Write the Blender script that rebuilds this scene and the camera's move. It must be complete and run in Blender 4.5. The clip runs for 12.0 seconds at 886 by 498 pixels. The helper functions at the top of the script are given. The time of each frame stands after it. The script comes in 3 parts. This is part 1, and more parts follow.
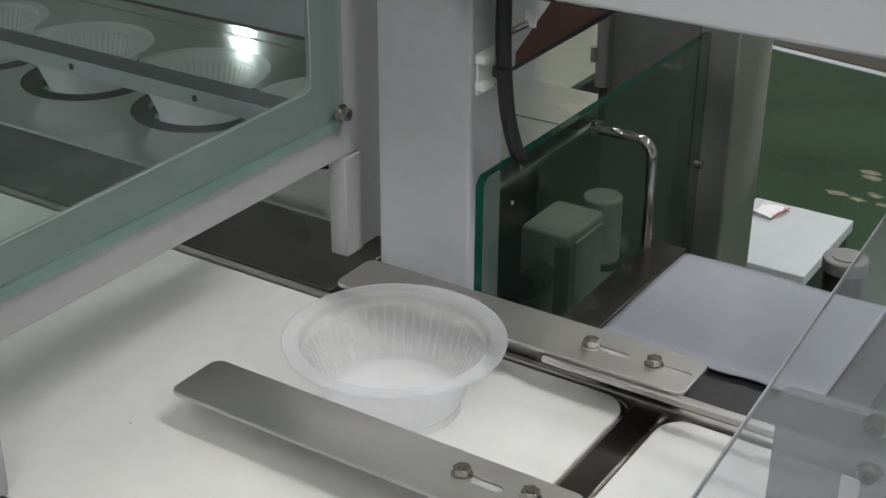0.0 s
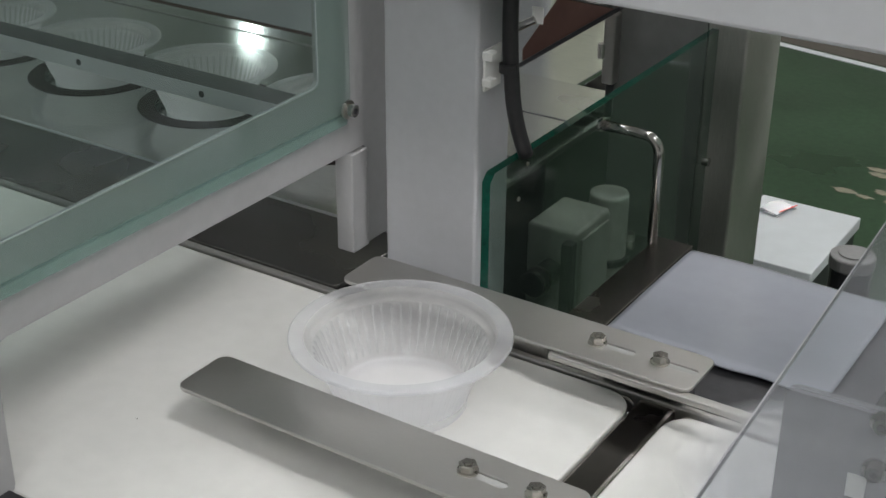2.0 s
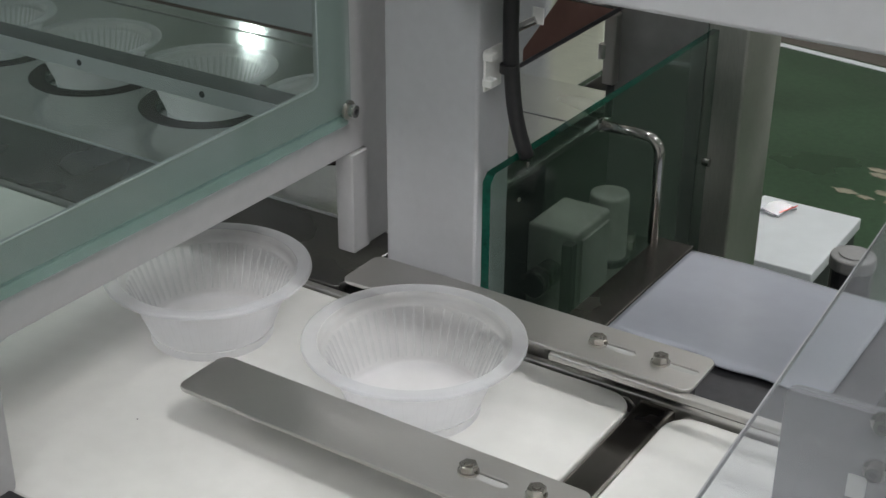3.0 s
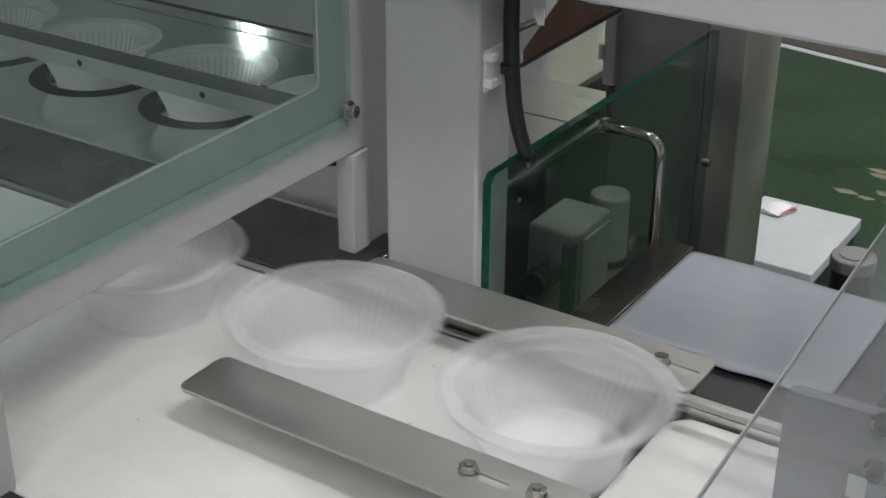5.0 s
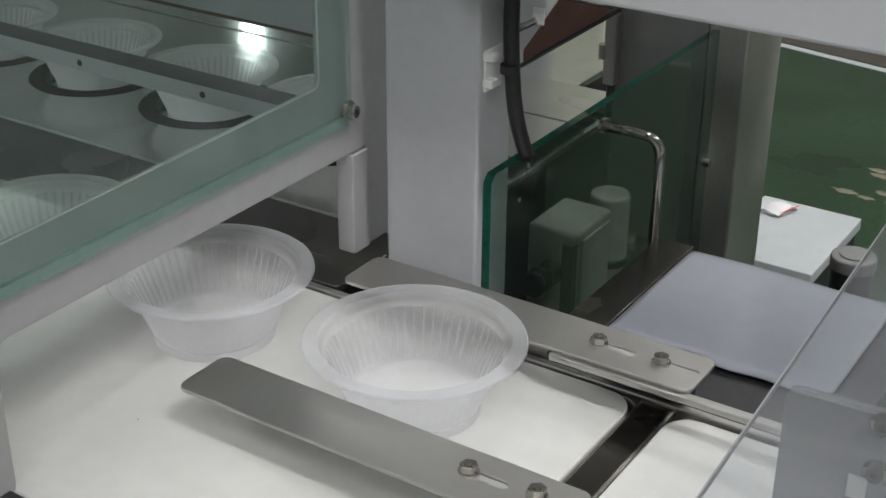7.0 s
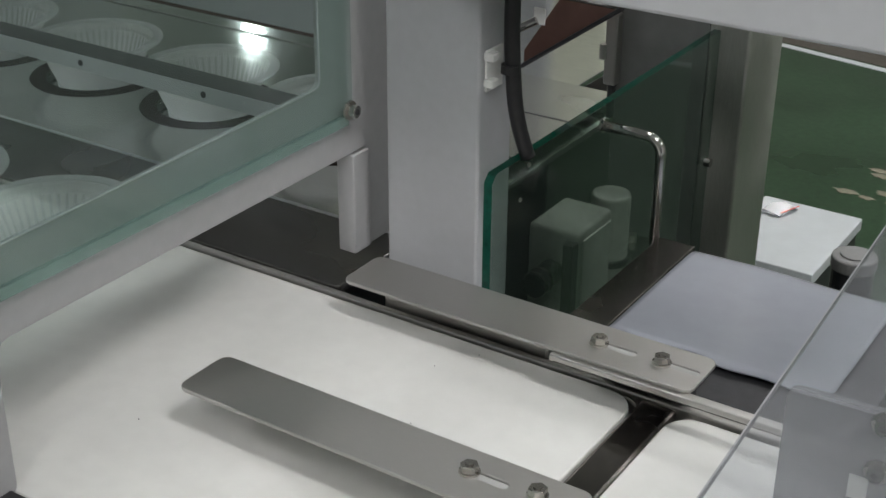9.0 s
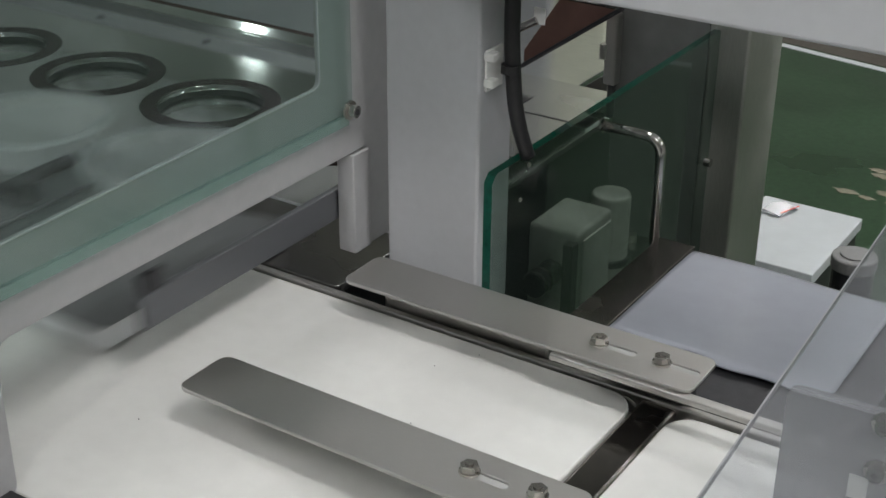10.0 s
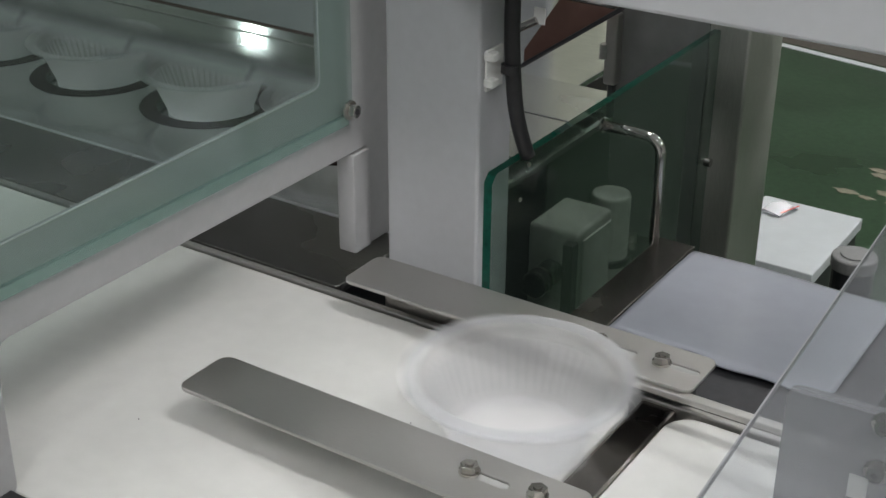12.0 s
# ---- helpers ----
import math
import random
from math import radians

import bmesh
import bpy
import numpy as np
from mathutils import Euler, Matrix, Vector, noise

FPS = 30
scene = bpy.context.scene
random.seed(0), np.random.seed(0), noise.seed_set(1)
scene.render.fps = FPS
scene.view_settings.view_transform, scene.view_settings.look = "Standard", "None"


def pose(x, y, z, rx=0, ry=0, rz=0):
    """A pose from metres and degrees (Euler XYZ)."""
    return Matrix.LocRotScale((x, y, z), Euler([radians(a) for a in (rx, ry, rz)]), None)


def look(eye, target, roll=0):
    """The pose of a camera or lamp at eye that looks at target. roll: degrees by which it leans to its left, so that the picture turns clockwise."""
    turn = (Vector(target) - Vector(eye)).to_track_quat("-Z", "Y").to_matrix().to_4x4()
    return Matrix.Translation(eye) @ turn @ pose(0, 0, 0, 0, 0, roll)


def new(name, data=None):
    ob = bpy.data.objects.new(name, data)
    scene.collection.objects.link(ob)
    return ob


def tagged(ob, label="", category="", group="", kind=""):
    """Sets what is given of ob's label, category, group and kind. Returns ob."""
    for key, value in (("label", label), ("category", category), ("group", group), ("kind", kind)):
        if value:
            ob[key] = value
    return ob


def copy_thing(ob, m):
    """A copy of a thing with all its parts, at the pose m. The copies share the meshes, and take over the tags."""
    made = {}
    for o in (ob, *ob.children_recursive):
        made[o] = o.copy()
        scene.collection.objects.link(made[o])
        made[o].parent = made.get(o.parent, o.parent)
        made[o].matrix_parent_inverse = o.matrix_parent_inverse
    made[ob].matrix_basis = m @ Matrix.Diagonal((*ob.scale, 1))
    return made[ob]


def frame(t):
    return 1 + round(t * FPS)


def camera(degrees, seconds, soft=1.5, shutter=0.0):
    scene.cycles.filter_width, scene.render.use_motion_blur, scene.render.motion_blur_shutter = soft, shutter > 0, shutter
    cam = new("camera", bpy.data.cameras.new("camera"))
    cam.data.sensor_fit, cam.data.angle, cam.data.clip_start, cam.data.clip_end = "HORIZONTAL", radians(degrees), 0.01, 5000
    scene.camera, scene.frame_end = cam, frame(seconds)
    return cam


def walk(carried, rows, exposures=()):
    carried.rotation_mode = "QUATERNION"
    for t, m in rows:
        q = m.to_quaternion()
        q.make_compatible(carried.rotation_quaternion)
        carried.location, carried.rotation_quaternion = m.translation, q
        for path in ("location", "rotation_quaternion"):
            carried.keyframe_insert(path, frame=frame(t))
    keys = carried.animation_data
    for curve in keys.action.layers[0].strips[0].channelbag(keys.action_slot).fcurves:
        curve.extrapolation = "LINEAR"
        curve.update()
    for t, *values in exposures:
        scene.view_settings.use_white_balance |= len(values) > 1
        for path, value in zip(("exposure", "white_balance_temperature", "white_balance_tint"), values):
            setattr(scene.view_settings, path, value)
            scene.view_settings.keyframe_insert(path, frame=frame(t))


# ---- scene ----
# ---- camera ----
EYE = (0.43699, -0.62565, 1.39426)
cam = camera(35.79, 12.0, soft=1.5, shutter=0.9)


def aim(yaw, tilt):
    """The pose of the camera, turned by small angles in degrees from its settled aim."""
    return pose(*EYE, 0, 0, 33.0 + yaw) @ pose(0, 0, 0, 63.334 + tilt) @ pose(0, 0, 0, 0, 0, 0.397)


walk(cam, [
    (0.0, aim(-0.378, 0.130)), (0.2, aim(-0.355, 0.122)), (0.3, aim(-0.335, 0.115)), (0.4, aim(-0.275, 0.105)), (0.5, aim(-0.055, 0.090)), (0.6, aim(-0.058, 0.086)),
    (1.0, aim(-0.079, 0.064)), (1.5, aim(-0.079, 0.024)), (2.0, aim(-0.079, -0.024)), (2.5, aim(-0.071, -0.016)),
    (3.0, aim(-0.058, -0.007)), (5.0, aim(-0.040, 0.012)), (7.0, aim(-0.036, 0.007)), (9.0, aim(0.0, 0.006)),
    (12.0, aim(0.0, 0.0))], exposures=[(0.0, 0.0), (12.0, 0.0)])

# ---- world and lights ----
ZB = 0.90       # belt height
world = bpy.data.worlds.new("hall")
scene.world = world
world.use_nodes = True
world.node_tree.nodes["Background"].inputs[0].default_value = (0.85, 0.93, 1.0, 1)
world.node_tree.nodes["Background"].inputs[1].default_value = 0.06


def area(name, eye, target, sx, sy, watts, colour=(1.0, 0.975, 0.96)):
    data = bpy.data.lights.new(name, "AREA")
    data.shape, data.size, data.size_y, data.energy, data.color = "RECTANGLE", sx, sy, watts, colour
    ob = new(name, data)
    ob.matrix_world = look(eye, target)
    return ob


# ---- materials ----
def material(name, colour, rough=0.5, metal=0.0, vary=0.12, scale=30.0, bump=0.0, bump_scale=200.0, stretch=(1, 1, 1), spec=0.5, rough_vary=0.1):
    m = bpy.data.materials.new(name)
    m.use_nodes = True
    nt = m.node_tree
    n, l = nt.nodes, nt.links
    b = n["Principled BSDF"]
    b.inputs["Metallic"].default_value = metal
    b.inputs["Specular IOR Level"].default_value = spec
    tc = n.new("ShaderNodeTexCoord")
    mp = n.new("ShaderNodeMapping")
    mp.inputs["Scale"].default_value = stretch
    l.new(tc.outputs["Object"], mp.inputs["Vector"])
    big = n.new("ShaderNodeTexNoise")
    big.inputs["Scale"].default_value, big.inputs["Detail"].default_value = scale * 0.3, 4
    fine = n.new("ShaderNodeTexNoise")
    fine.inputs["Scale"].default_value, fine.inputs["Detail"].default_value = scale * 6, 3
    l.new(tc.outputs["Object"], big.inputs["Vector"])
    l.new(mp.outputs["Vector"], fine.inputs["Vector"])
    add = n.new("ShaderNodeMath")
    add.operation = "ADD"
    l.new(big.outputs["Fac"], add.inputs[0])
    l.new(fine.outputs["Fac"], add.inputs[1])
    ramp = n.new("ShaderNodeMapRange")
    ramp.inputs["From Min"].default_value, ramp.inputs["From Max"].default_value = 0.6, 1.4
    ramp.inputs["To Min"].default_value, ramp.inputs["To Max"].default_value = 1 - vary, 1 + vary
    l.new(add.outputs[0], ramp.inputs["Value"])
    mul = n.new("ShaderNodeVectorMath")
    mul.operation = "SCALE"
    mul.inputs[0].default_value = colour
    l.new(ramp.outputs["Result"], mul.inputs["Scale"])
    l.new(mul.outputs["Vector"], b.inputs["Base Color"])
    rr = n.new("ShaderNodeMapRange")
    rr.inputs["From Min"].default_value, rr.inputs["From Max"].default_value = 0.3, 0.7
    rr.inputs["To Min"].default_value, rr.inputs["To Max"].default_value = max(0.02, rough - rough_vary), min(1, rough + rough_vary)
    l.new(big.outputs["Fac"], rr.inputs["Value"])
    l.new(rr.outputs["Result"], b.inputs["Roughness"])
    if bump:
        bt = n.new("ShaderNodeTexNoise")
        bt.inputs["Scale"].default_value, bt.inputs["Detail"].default_value = bump_scale, 3
        l.new(mp.outputs["Vector"], bt.inputs["Vector"])
        bp = n.new("ShaderNodeBump")
        bp.inputs["Strength"].default_value, bp.inputs["Distance"].default_value = bump, 0.001
        l.new(bt.outputs["Fac"], bp.inputs["Height"])
        l.new(bp.outputs["Normal"], b.inputs["Normal"])
    return m


def clear(name, tint, haze, haze_colour, gloss_rough=0.03, gloss=1.0, through_share=0.5):
    """A see-through sheet: tinted, with a Fresnel gloss and a little milky haze."""
    m = bpy.data.materials.new(name)
    m.use_nodes = True
    n, l = m.node_tree.nodes, m.node_tree.links
    n.remove(n["Principled BSDF"])
    out = n["Material Output"]
    tr = n.new("ShaderNodeBsdfTransparent")
    tr.inputs[0].default_value = (*tint, 1)
    df = n.new("ShaderNodeBsdfDiffuse")
    df.inputs[0].default_value = (*haze_colour, 1)
    tl = n.new("ShaderNodeBsdfTranslucent")
    tl.inputs[0].default_value = (*haze_colour, 1)
    half = n.new("ShaderNodeMixShader")
    half.inputs[0].default_value = through_share
    l.new(df.outputs[0], half.inputs[1])
    l.new(tl.outputs[0], half.inputs[2])
    no = n.new("ShaderNodeTexNoise")
    no.inputs["Scale"].default_value, no.inputs["Detail"].default_value = 14, 4
    tc = n.new("ShaderNodeTexCoord")
    l.new(tc.outputs["Object"], no.inputs["Vector"])
    mr = n.new("ShaderNodeMapRange")
    mr.inputs["From Min"].default_value, mr.inputs["From Max"].default_value = 0.3, 0.7
    mr.inputs["To Min"].default_value, mr.inputs["To Max"].default_value = haze * 0.85, haze * 1.15
    l.new(no.outputs["Fac"], mr.inputs["Value"])
    mix = n.new("ShaderNodeMixShader")
    l.new(mr.outputs["Result"], mix.inputs[0])
    l.new(tr.outputs[0], mix.inputs[1])
    l.new(half.outputs[0], mix.inputs[2])
    gl = n.new("ShaderNodeBsdfGlossy")
    gl.inputs["Roughness"].default_value = gloss_rough
    fr = n.new("ShaderNodeLayerWeight")
    fr.inputs["Blend"].default_value = 0.5
    pw = n.new("ShaderNodeMath")
    pw.operation = "POWER"
    pw.inputs[1].default_value = 4.5
    l.new(fr.outputs["Facing"], pw.inputs[0])
    sc = n.new("ShaderNodeMath")
    sc.operation = "MULTIPLY_ADD"
    sc.inputs[1].default_value, sc.inputs[2].default_value = 0.9 * gloss, 0.04 * gloss
    l.new(pw.outputs[0], sc.inputs[0])
    top = n.new("ShaderNodeMixShader")
    l.new(sc.outputs[0], top.inputs[0])
    l.new(mix.outputs[0], top.inputs[1])
    l.new(gl.outputs[0], top.inputs[2])
    l.new(top.outputs[0], out.inputs[0])
    return m


def glow(name, colour, strength):
    m = bpy.data.materials.new(name)
    m.use_nodes = True
    b = m.node_tree.nodes["Principled BSDF"]
    b.inputs["Base Color"].default_value = (*colour, 1)
    b.inputs["Emission Color"].default_value = (*colour, 1)
    b.inputs["Emission Strength"].default_value = strength
    return m


PAINT = material("grey_paint", (0.46, 0.465, 0.485), 0.42, 0.0, 0.05, 20, 0.06, 500)
PANEL = material("dark_panel_steel", (0.20, 0.205, 0.20), 0.38, 0.5, 0.12, 12, 0.04, 300)
PAINT_WHITE = material("white_paint", (0.65, 0.655, 0.68), 0.4, 0.0, 0.04, 15, 0.05, 400)
BELT = material("belt_white", (0.615, 0.612, 0.590), 0.38, 0.0, 0.05, 12, 0.05, 900)
STEEL = material("brushed_steel", (0.485, 0.475, 0.455), 0.41, 1.0, 0.07, 25, 0.05, 60, (1, 25, 25))
SLOT = material("slot_plate", (0.42, 0.42, 0.41), 0.45, 0.35, 0.05, 20)
STEEL_Y = material("brushed_steel_cross", (0.22, 0.205, 0.19), 0.25, 1.0, 0.10, 25, 0.05, 60, (25, 1, 25))
POST = material("brushed_post_steel", (0.58, 0.57, 0.54), 0.44, 1.0, 0.24, 30, 0.08, 90, (25, 25, 0.6))
SHELF = material("shelf_steel", (0.50, 0.51, 0.50), 0.22, 1.0, 0.10, 10, 0.02, 60, (6, 1, 6), rough_vary=0.08)
REAR = material("rear_deck_steel", (0.60, 0.62, 0.61), 0.17, 1.0, 0.15, 8, 0.04, 90, (1, 12, 12), rough_vary=0.05)
POLISHED = material("polished_steel", (0.58, 0.60, 0.59), 0.15, 1.0, 0.10, 9, 0.03, 90, (1, 12, 12), rough_vary=0.04)
DECK = material("deck_steel", (0.19, 0.185, 0.18), 0.30, 1.0, 0.10, 10, 0.04, 80, (1, 15, 15))
DARK = material("dark_steel", (0.055, 0.055, 0.06), 0.38, 0.6, 0.2, 20)
BLACK = material("black_rubber", (0.018, 0.018, 0.02), 0.5, 0.0, 0.2, 30)
CHROME = material("chrome", (0.50, 0.49, 0.47), 0.16, 1.0, 0.05, 40)
BOLT = material("zinc_bolt", (0.46, 0.44, 0.41), 0.28, 1.0, 0.12, 80)
NYLON = material("white_nylon", (0.78, 0.78, 0.76), 0.5, 0.0, 0.05, 40)
# Grey paint darkened to offset too much lamp light on the guard's face.
PAINT_SHADED = material("grey_paint_shaded", (0.37, 0.37, 0.375), 0.42, 0.0, 0.07, 16, 0.06, 500)
SLATE = material("slate_grey", (0.13, 0.135, 0.145), 0.4, 0.3, 0.08, 20)
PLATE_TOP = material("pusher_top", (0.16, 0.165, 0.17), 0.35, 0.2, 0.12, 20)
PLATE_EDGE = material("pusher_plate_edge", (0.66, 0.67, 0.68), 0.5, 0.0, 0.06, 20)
SHEET = material("white_sheet", (0.39, 0.405, 0.455), 0.20, 0.0, 0.05, 8, 0.06, 60)
FLOOR = material("green_floor", (0.029, 0.058, 0.030), 0.34, 0.0, 0.42, 9, 0.05, 20, spec=0.4)
WORN = material("bare_concrete", (0.19, 0.18, 0.13), 0.8, 0.0, 0.2, 8)
DUSTY = material("dusty_concrete", (0.075, 0.066, 0.055), 0.6, 0.0, 0.25, 8)
WALL = material("wall_paint", (0.52, 0.52, 0.50), 0.7, 0.0, 0.05, 2)
CREAM = material("cream_panel", (0.86, 0.87, 0.72), 0.5, 0.0, 0.04, 4)
COPPER = material("reddish_steel", (0.22, 0.125, 0.105), 0.32, 0.9, 0.15, 9)
GREYBOX = material("grey_casting", (0.29, 0.285, 0.275), 0.42, 0.3, 0.3, 25)
CAP = material("grey_cap", (0.20, 0.20, 0.20), 0.45, 0.0, 0.12, 40)
BOXLID = material("box_lid", (0.55, 0.58, 0.60), 0.45, 0.0, 0.05, 6)
# Dark brown, rough and uneven in tone.
RING = material("dark_ring", (0.020, 0.011, 0.011), 0.75, 0.0, 0.6, 60, 0.5, 150, spec=0.15)
RED = material("red_print", (0.55, 0.05, 0.03), 0.5, 0.0, 0.1, 40)
BROWN = material("red_brown_strip", (0.10, 0.045, 0.035), 0.5, 0.0, 0.2, 20)
# Haze colour added to lift the dark view through this pane.
GLASS = clear("green_glass", (0.66, 0.73, 0.69), 0.045, (0.32, 0.42, 0.37), gloss=0.7)
GLASS_EDGE = material("glass_edge", (0.004, 0.050, 0.033), 0.12, 0.0, 0.6, 60, spec=0.3)
# Haze here stands in for the bright hall reflected in the window.
GUARD = clear("guard_glass", (0.84, 0.90, 0.88), 0.045, (0.48, 0.58, 0.555), 0.04, 0.9)
GUARD_LIP = clear("guard_glass_lip", (0.88, 0.96, 0.94), 0.26, (0.42, 0.58, 0.54), 0.1)
ACRYLIC = clear("clear_acrylic", (0.93, 0.94, 0.95), 0.09, (0.75, 0.76, 0.80))
FROST = clear("frosted_acrylic", (0.80, 0.80, 0.82), 0.58, (0.40, 0.40, 0.42), 0.15)
EDGE = clear("acrylic_edge", (0.6, 0.6, 0.62), 0.6, (0.75, 0.75, 0.78))
PP = clear("milky_plastic", (0.985, 0.985, 1.0), 0.50, (0.985, 0.985, 0.995), 0.3, 0.25, through_share=0.68)
PP_RIB = clear("milky_plastic_rib", (0.99, 0.99, 1.0), 0.15, (0.985, 0.985, 0.995), 0.4, 0.15, through_share=0.6)
PP_RIM = clear("milky_plastic_rim", (0.985, 0.985, 1.0), 0.40, (0.88, 0.89, 0.925), 0.3, 0.4, through_share=0.5)
TUBE = glow("tube_glow", (0.93, 0.98, 1.0), 14.0)
LED = glow("led_glow", (0.95, 1.0, 0.98), 12.0)


# ---- building helpers ----
def thing(name, label, category, group="", at=(0, 0, 0)):
    ob = new(name)
    ob.location = at
    ob.empty_display_size = 0.02
    return tagged(ob, label, category, group)


def link(name, mesh, mat, parent=None, label="", smooth=False):
    if smooth:
        for p in mesh.polygons:
            p.use_smooth = True
    ob = new(name, mesh)
    for m in (mat if isinstance(mat, (list, tuple)) else (mat,)):
        mesh.materials.append(m)
    ob.parent = parent
    if label:
        tagged(ob, label)
    return ob


def part(name, bm, mat, parent=None, label="", smooth=False):
    mesh = bpy.data.meshes.new(name)
    bm.normal_update()
    bm.to_mesh(mesh)
    bm.free()
    return link(name, mesh, mat, parent, label, smooth)


def box(x0, x1, y0, y1, z0, z1, bevel=0.0015, seg=2, bm=None):
    bm = bm or bmesh.new()
    m = Matrix.Translation(((x0 + x1) / 2, (y0 + y1) / 2, (z0 + z1) / 2)) @ Matrix.Diagonal((x1 - x0, y1 - y0, z1 - z0, 1))
    g = bmesh.ops.create_cube(bm, size=1, matrix=m)
    if bevel:
        edges = list({e for v in g["verts"] for e in v.link_edges})
        bmesh.ops.bevel(bm, geom=edges, offset=bevel, segments=seg, affect="EDGES", profile=0.5)
    return bm


def rod(p, q, r, n=20, r2=None, bm=None, bevel=0.0):
    bm = bm or bmesh.new()
    p, q = Vector(p), Vector(q)
    m = Matrix.Translation((p + q) / 2) @ (q - p).to_track_quat("Z", "Y").to_matrix().to_4x4()
    g = bmesh.ops.create_cone(bm, cap_ends=True, segments=n, radius1=r, radius2=r if r2 is None else r2, depth=(q - p).length, matrix=m)
    if bevel:
        caps = {e for v in g["verts"] for e in v.link_edges if len([f for f in e.link_faces if len(f.verts) > 4]) == 1}
        bmesh.ops.bevel(bm, geom=list(caps), offset=bevel, segments=2, affect="EDGES", profile=0.5)
    return bm


def sweep(points, r, n=12, bm=None):
    """A round bar along a line of points."""
    bm = bm or bmesh.new()
    pts = [Vector(p) for p in points]
    rings = []
    side = Vector((0.31, 0.17, 0.93))
    for i, p in enumerate(pts):
        d = (pts[min(i + 1, len(pts) - 1)] - pts[max(i - 1, 0)]).normalized()
        u = (side - d * side.dot(d)).normalized()
        side = u
        v = d.cross(u)
        rings.append([bm.verts.new(p + r * (math.cos(a) * u + math.sin(a) * v)) for a in [2 * math.pi * k / n for k in range(n)]])
    for a, b in zip(rings, rings[1:]):
        for k in range(n):
            bm.faces.new((a[k], a[(k + 1) % n], b[(k + 1) % n], b[k]))
    bm.faces.new(rings[0][::-1])
    bm.faces.new(rings[-1])
    return bm


def bend(corners, radius, steps=6):
    """Points along corners, with each inner corner rounded."""
    pts = [Vector(c) for c in corners]
    out = [pts[0]]
    for a, b, c in zip(pts, pts[1:], pts[2:]):
        p, q = b + (a - b).normalized() * radius, b + (c - b).normalized() * radius
        for k in range(steps + 1):
            t = k / steps
            out.append((1 - t) ** 2 * p + 2 * t * (1 - t) * b + t * t * q)
    return out + [pts[-1]]


def rounded(x0, x1, y0, y1, radii, steps=6):
    """A rectangle's outline with rounded corners: radii at (x0,y0), (x1,y0), (x1,y1), (x0,y1)."""
    if not isinstance(radii, (list, tuple)):
        radii = (radii,) * 4
    out = []
    for (cx, cy), r, a0, sx, sy in (((x0, y0), radii[0], 180, 1, 1), ((x1, y0), radii[1], 270, -1, 1),
                                    ((x1, y1), radii[2], 0, -1, -1), ((x0, y1), radii[3], 90, 1, -1)):
        if r <= 0:
            out.append((cx, cy))
            continue
        for k in range(steps + 1):
            a = radians(a0 + 90 * k / steps)
            out.append((cx + sx * r + r * math.cos(a), cy + sy * r + r * math.sin(a)))
    return out


def circle(cx, cy, r, n=48):
    return [(cx + r * math.cos(2 * math.pi * k / n), cy + r * math.sin(2 * math.pi * k / n)) for k in range(n)]


def plate(outlines, thick, m=Matrix(), bevel=0.0):
    """A flat plate from outlines (the first one outer, the others holes), its thickness centred on the plane, moved by m."""
    cu = bpy.data.curves.new("plate", "CURVE")
    cu.dimensions, cu.fill_mode = "2D", "BOTH"
    cu.extrude, cu.bevel_depth, cu.bevel_resolution = thick / 2 - bevel, bevel, 1
    cu.offset = -bevel
    for pts in outlines:
        s = cu.splines.new("POLY")
        s.points.add(len(pts) - 1)
        for q, (x, y) in zip(s.points, pts):
            q.co = (x, y, 0, 1)
        s.use_cyclic_u = True
    ob = new("plate", cu)
    mesh = bpy.data.meshes.new_from_object(ob.evaluated_get(bpy.context.evaluated_depsgraph_get()))
    bpy.data.objects.remove(ob)
    bpy.data.curves.remove(cu)
    mesh.transform(m)
    return mesh


# plane x = const from outlines in (y, z); plane y = const from (x, z)
YZ = Matrix(((0, 0, 1, 0), (1, 0, 0, 0), (0, 1, 0, 0), (0, 0, 0, 1)))
XZ = Matrix(((1, 0, 0, 0), (0, 0, -1, 0), (0, 1, 0, 0), (0, 0, 0, 1)))


def hex_bolt(x, y, z, label="hexagon-head zinc bolt with a round washer", turn=0.0):
    b = thing("hex_bolt", label, "bolt", "bolts on the guide bars", (x, y, z))
    part("washer", rod((0, 0, 0), (0, 0, 0.0012), 0.0064, 24), BOLT, b)
    bm = rod((0, 0, 0.0012), (0, 0, 0.0056), 0.0056, 6, bevel=0.0005)
    bmesh.ops.rotate(bm, verts=bm.verts, cent=(0, 0, 0), matrix=Matrix.Rotation(turn, 3, "Z"))
    part("head", bm, BOLT, b)
    part("shank", rod((0, 0, 0.0056), (0, 0, 0.0066), 0.0026, 14), BOLT, b)
    return b


